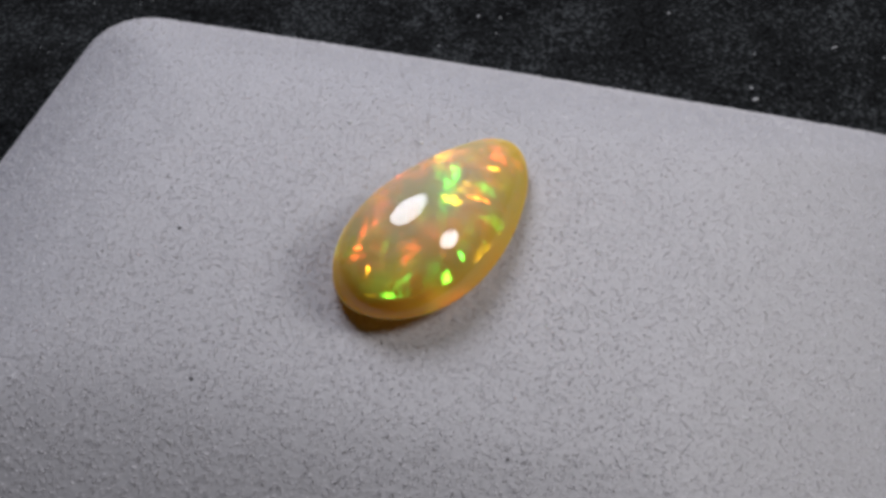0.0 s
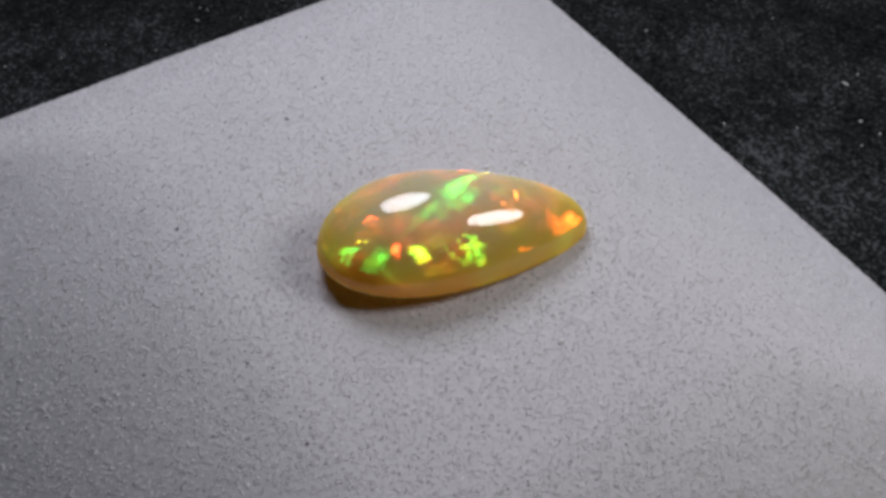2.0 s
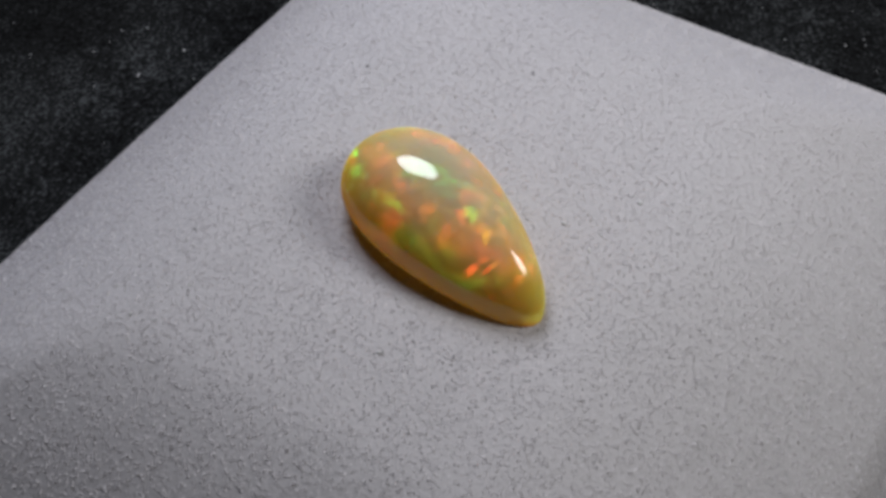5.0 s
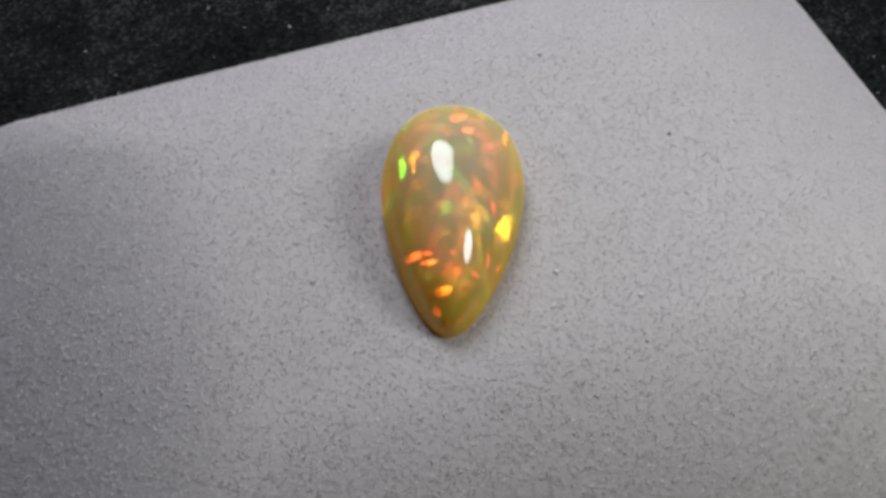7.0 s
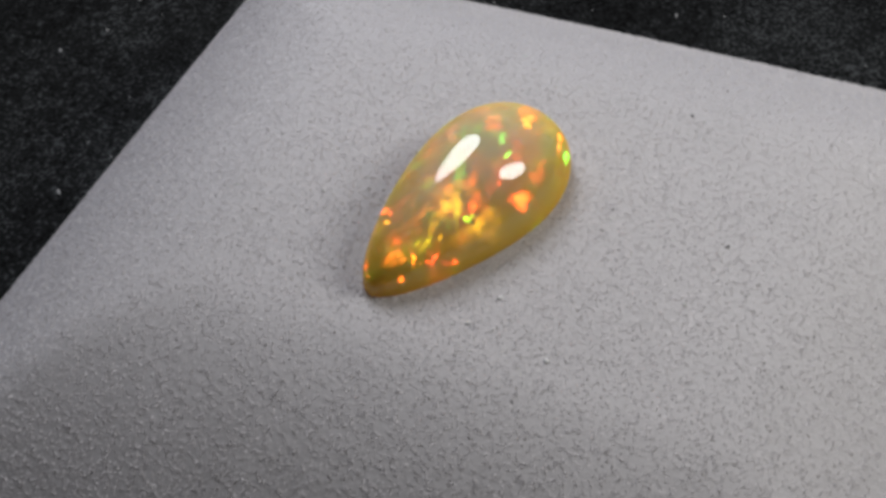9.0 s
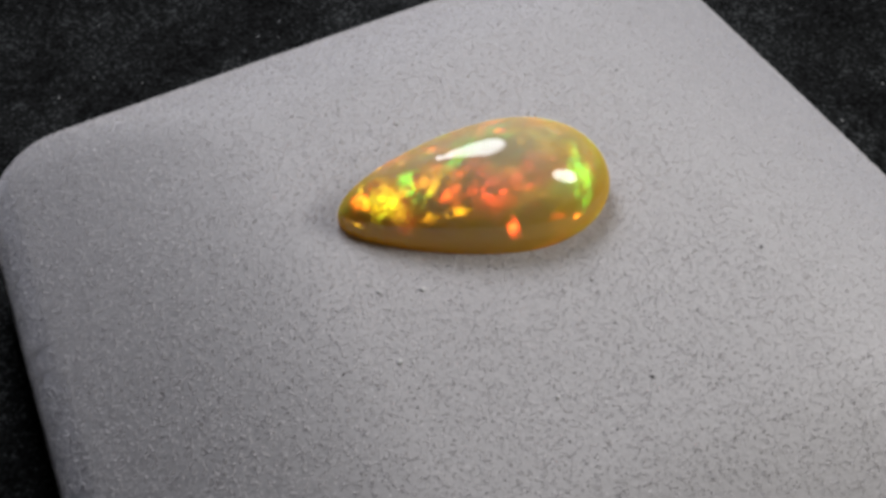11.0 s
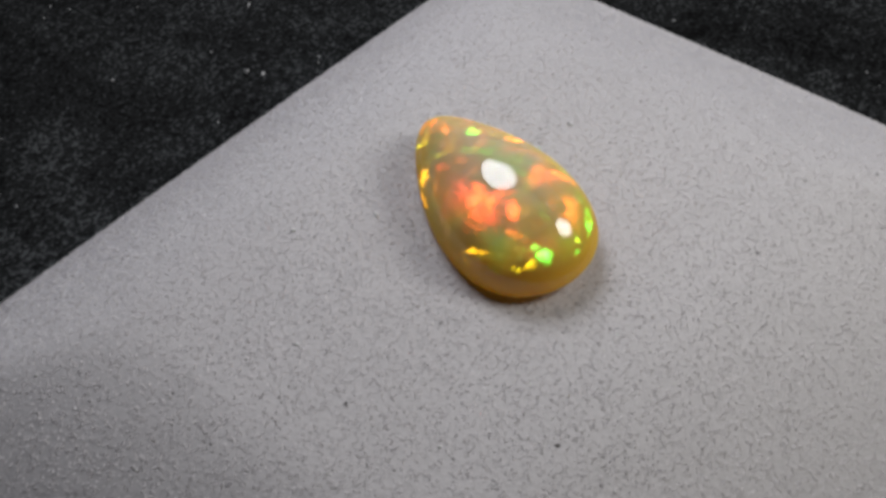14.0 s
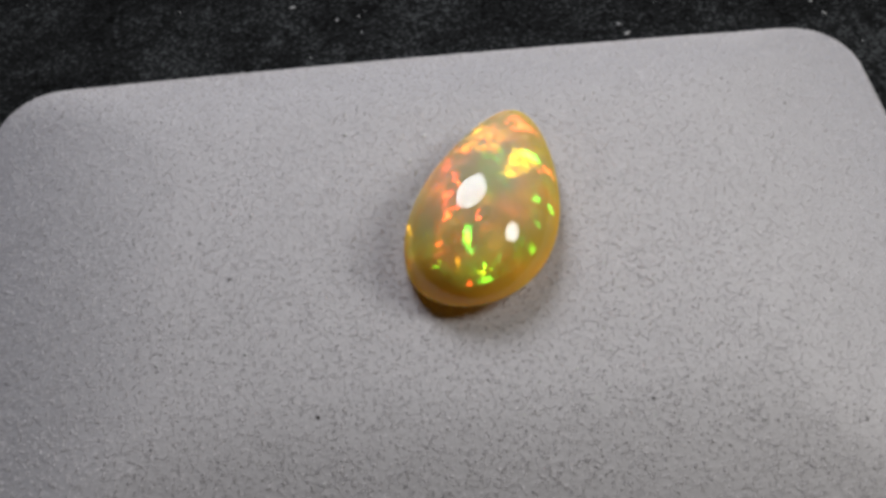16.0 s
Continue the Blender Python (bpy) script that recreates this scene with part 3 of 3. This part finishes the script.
    (-22, [(-0.72, -1.26, 2, 0.51, 27, 1), (0.93, 0.44, 1.24, 0.59, 0, 0.3), (-4.94, -1.69, 0.73, 0.31, 169, 0.05), (-2.03, -3.81, 0.86, 0.17, 3, 0.65), (0.15, -3.42, 0.91, 0.25, 167, 0.9), (-4.97, 1.2, 0.89, 0.28, 10, 0.18), (-6.2, 0.8, 0.52, 0.2, 105, 0.1), (4.93, -1.61, 0.84, 0.34, 10, 0.25), (3.13, -2.77, 0.56, 0.1, 10, 0.35), (2.21, -1.43, 0.34, 0.5, 172, 0.4), (-7.29, -0.68, 0.53, 0.1, 106, 0.7)]),
    (-169, [(5.18, -0.21, 0.38, 0.28, 108, 0.05), (4.18, 1.53, 0.63, 0.24, 161, 0.05), (-5.74, -0.12, 0.62, 0.87, 116, 0.12), (-3.35, -0.86, 0.75, 0.53, 131, 0.05), (-2.56, 0.87, 0.3, 0.71, 140, 0.95), (3.05, 1.24, 0.45, 0.35, 127, 0.65), (4, -1.85, 0.66, 0.18, 70, 0.2), (6.97, -0.84, 0.25, 0.26, 69, 0.08), (1.65, 2.55, 1.38, 0.55, 155, 0.6), (7.27, 0.4, 0.72, 0.16, 118, 0.15), (5.04, 0.97, 0.37, 0.19, 102, 0.1), (3.76, 2.5, 0.48, 0.1, 142, 0.1), (-2.47, 2.09, 1.02, 1.2, 138, 0.22)]),
    (-339, [(1.19, 0.36, 1.09, 1.2, 151, 0.42), (-0.32, -1.74, 0.94, 1, 58, 0.65), (0.97, -2.2, 0.56, 0.34, 148, 1), (-2.07, 1.07, 0.85, 0.32, 40, 0.05), (-4.38, 0.57, 0.31, 0.62, 84, 0.03), (-4.36, -1.17, 0.58, 0.36, 136, 0.03), (-5.46, -0.55, 0.28, 0.48, 98, 1), (-1.27, -3.54, 0.3, 0.52, 156, 1), (-6.47, -1.54, 0.58, 0.21, 121, 0.9), (-7.09, -1.71, 0.41, 0.1, 120, 1), (-7.15, -0.92, 0.3, 0.11, 105, 0.08), (-6.25, 2.75, 0.34, 0.1, 41, 1), (3.95, -1.06, 0.69, 0.8, 73, 0.18), (0.53, -3.1, 0.8, 0.17, 167, 0.3), (-6.01, 0.85, 0.32, 0.11, 79, 0.1), (-6.55, 1.1, 0.2, 0.12, 81, 0.9)]),
]

# the long green band across the crest and the red field beside it, that shine through most of a quarter turn
BAND = [(0.03, -0.17, 1.7, 0.42, 36, 1, -36),
        (2.12, 1.56, 0.8, 0.2, 40, 0.8, -36),
        (1.1, 1.82, 0.7, 0.28, 30, 0.12, -36),
        (-2.68, 1.33, 0.9, 0.45, 12, 0.1, -304)]


def half_way(turn_degrees, u, v):
    """The inner plane that mirrors a lamp to the eye when the table has turned so far, in the stone's own axes: the side lamp
    where its light falls on that flank, else the overhead one. With it the spread and the strength of the flash."""
    eye = Vector((-1.3, -45.3, 48.8)).normalized()
    back = (Matrix.Rotation(radians(turn_degrees), 4, "Z") @ OPAL_SEAT).to_3x3().inverted()
    d = 0.15
    here, aside, along = dome(u, v, 0.985)[0], dome(u, v + d, 0.985)[0], dome(u + d, v, 0.985)[0]
    flank = Vector((-(along - here) / d, -(aside - here) / d, 1)).normalized()
    if flank.dot(back @ LAMP_SIDE) > 0.05:
        return back @ (eye + LAMP_SIDE).normalized(), 0.33, 0.85
    if flank.dot(back @ LAMP_ABOVE) > 0.05:
        return back @ (eye + LAMP_ABOVE).normalized(), 0.305, 0.38
    return back @ (eye + LAMP_SIDE).normalized(), 0.29, 0.75


COVER = {}          # how many layers lie over each spot of the stone


def free_spot(x, y, most):
    """Whether fewer than most layers lie over the place (mm); if so it counts one more."""
    spot = (round(x / 0.16), round(y / 0.16))
    if COVER.get(spot, 0) >= most:
        return False
    COVER[spot] = COVER.get(spot, 0) + 1
    return True


def finish_flash(bm, parent, plane, jitter, hue, rough, rng, level):
    """Gives a flash its inner plane, colour and strength, and hangs it on the stone."""
    if not bm.faces:
        bm.free()
        return None
    me = bpy.data.meshes.new("colour_flash")
    bm.to_mesh(me)
    bm.free()
    me.materials.append(OPAL_FLASH)
    for name, kind, domain in (("inner_plane", "FLOAT_VECTOR", "POINT"), ("hue", "FLOAT", "FACE"), ("strength", "FLOAT", "POINT"),
                               ("spread", "FLOAT", "FACE")):
        me.attributes.new(name, kind, domain)
    planes, hues, strength, spread = (me.attributes[k] for k in ("inner_plane", "hue", "strength", "spread"))
    for k in range(len(me.polygons)):
        spread.data[k].value = rough
        hues.data[k].value = min(1.0, max(0.0, hue * 0.93 - 0.14 + rng.gauss(0, 0.03)))
    for k in range(len(me.vertices)):
        strength.data[k].value = level(k)
        planes.data[k].vector = (plane + jitter * noise.noise_vector(me.vertices[k].co * 1300)).normalized()
    ob = new("colour_flash", me)
    ob.parent = parent
    return ob


def build_plates(parent, rng, u, v, length, width, turn, hue, plane, rough):
    """A flash on a flank that no lamp reaches from outside: a stack of small flat plates lit through the stone."""
    bm = bmesh.new()
    ca, sa = math.cos(radians(turn)), math.sin(radians(turn))
    x_axis = plane.orthogonal().normalized()
    y_axis = plane.cross(x_axis)
    for _ in range(int(26 + 90 * length * width)):
        f, a = 1.5 * math.sqrt(rng.random()), rng.uniform(0, 2 * math.pi)
        x, y = length * f * math.cos(a), width * f * math.sin(a)
        px, py = u + x * ca - y * sa, v + x * sa + y * ca
        z, out = dome(px, py, 0.985)
        if out > 0.95:
            s = 0.95 / out
            cx = OPAL_C * OPAL_A
            px, py = cx + (px - cx) * s, py * s
            z, out = dome(px, py, 0.985)
        if not free_spot(px, py, 1):
            continue
        mid = Vector((px, py, z + 0.03)) * MM
        r = rng.uniform(0.07, 0.13) * MM
        bm.faces.new([bm.verts.new(mid + r * rng.uniform(0.7, 1.2) * (math.cos(k * 1.257) * x_axis + math.sin(k * 1.257) * y_axis))
                      for k in range(5)])
    return finish_flash(bm, parent, plane, 0.10, hue, rough, rng, lambda k: 0.75)


def build_flash(parent, rng, layer, u, v, length, width, turn, hue, turned, lasting=False):
    plane, rough, gain = half_way(turned, u, v)
    if lasting:
        rough, gain = 0.46, 1.0
    bm = bmesh.new()
    broad = length * width > 0.30 and not lasting
    if broad and rough > 0.3:
        rough, gain = 0.40, 0.62 * gain
    rings, count = 6, 20
    if rough == 0.29:
        return build_plates(parent, rng, u, v, length, width, turn, hue, plane, rough)
    ca, sa = math.cos(radians(turn)), math.sin(radians(turn))
    phase = rng.uniform(0, 50)
    grid = []
    for k in range(rings + 1):
        row = []
        for i in range(count):
            a = 2 * math.pi * i / count
            wob = 1 + 0.55 * noise.noise(Vector((math.cos(a) * 1.4 + phase, math.sin(a) * 1.4, phase))) \
                + 0.35 * noise.noise(Vector((math.cos(a) * 4 + phase, math.sin(a) * 4, phase + 9)))
            f = (1.6 if length < 0.45 else 1.45 if broad else 1.25) * (k + 0.15) / (rings + 0.15) * wob
            x, y = length * f * math.cos(a), width * f * math.sin(a)
            px, py = u + x * ca - y * sa, v + x * sa + y * ca
            z, out = dome(px, py, 0.985)
            if out > 0.955:                       # keep inside the girdle
                s = 0.955 / out
                cx = OPAL_C * OPAL_A
                px, py = cx + (px - cx) * s, py * s
                z, out = dome(px, py, 0.985)
            row.append(bm.verts.new((px * MM, py * MM, (z + 0.004 + 0.002 * layer) * MM)))
        grid.append(row)
    spots = {}

    def allowed(points):
        """Whether a face between these points (mm) leaves at most three layers over every spot."""
        for px, py in points:
            spot = (round(px / 0.16), round(py / 0.16))
            if spot not in spots:
                spots[spot] = free_spot(px, py, 3)
        return all(spots[round(px / 0.16), round(py / 0.16)] for px, py in points)
    if allowed([(u, v)]):
        bm.faces.new(grid[0])
    for a, b in zip(grid, grid[1:]):
        for i in range(count):
            corners = (a[i], b[i], b[(i + 1) % count], a[(i + 1) % count])
            xy = [(w.co.x / MM, w.co.y / MM) for w in corners]
            fs = (0.1, 0.5, 0.9)
            if allowed([((1 - f) * ((1 - h) * xy[0][0] + h * xy[3][0]) + f * ((1 - h) * xy[1][0] + h * xy[2][0]),
                         (1 - f) * ((1 - h) * xy[0][1] + h * xy[3][1]) + f * ((1 - h) * xy[1][1] + h * xy[2][1])) for f in fs for h in fs]):
                bm.faces.new(corners)
    return finish_flash(bm, parent, plane, 0.10 if rough > 0.31 else 0.06, hue, rough, rng,
                        lambda k: gain * (1.0, 1.0, 0.9, 0.7, 0.42, 0.16, 0.0)[min(6, k // count)])


def build_opal():
    ob = tagged(new("opal"), "polished pear-shaped honey opal with red and green flashes on grey velvet", "gemstone")
    bm = bmesh.new()
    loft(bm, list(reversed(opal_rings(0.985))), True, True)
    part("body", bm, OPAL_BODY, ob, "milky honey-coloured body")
    bm = bmesh.new()
    loft(bm, list(reversed(opal_rings(1.0))), True, True)
    part("polished_skin", bm, OPAL_POLISH, ob, "clear polished skin")
    rng = random.Random(3)
    layer = 0
    for flash in BAND:
        build_flash(ob, rng, -1, *flash, True)
    for k in range(max(len(flashes) for _, flashes in FLASHES)):
        for turned, flashes in FLASHES:
            if k < len(flashes):
                layer += 1
                build_flash(ob, rng, layer % 9, *flashes[k], turned)
    return ob


OPAL = build_opal()


# ---- what moves: cloth, cushion and stone turn together ----
def motions():
    def spun(a):
        return Matrix.Rotation(radians(a), 4, "Z")
    raised = Matrix.Translation((0, 0, TOP))
    walk(TURNTABLE, [(t, spun(a)) for t, a in TURN])
    walk(CUSHION, [(t, raised @ spun(a) @ TILT @ pose(0, 0, 0, 0, 0, PAD_TURN)) for t, a in TURN])
    walk(OPAL, [(t, raised @ spun(a) @ OPAL_SEAT) for t, a in TURN])


motions()
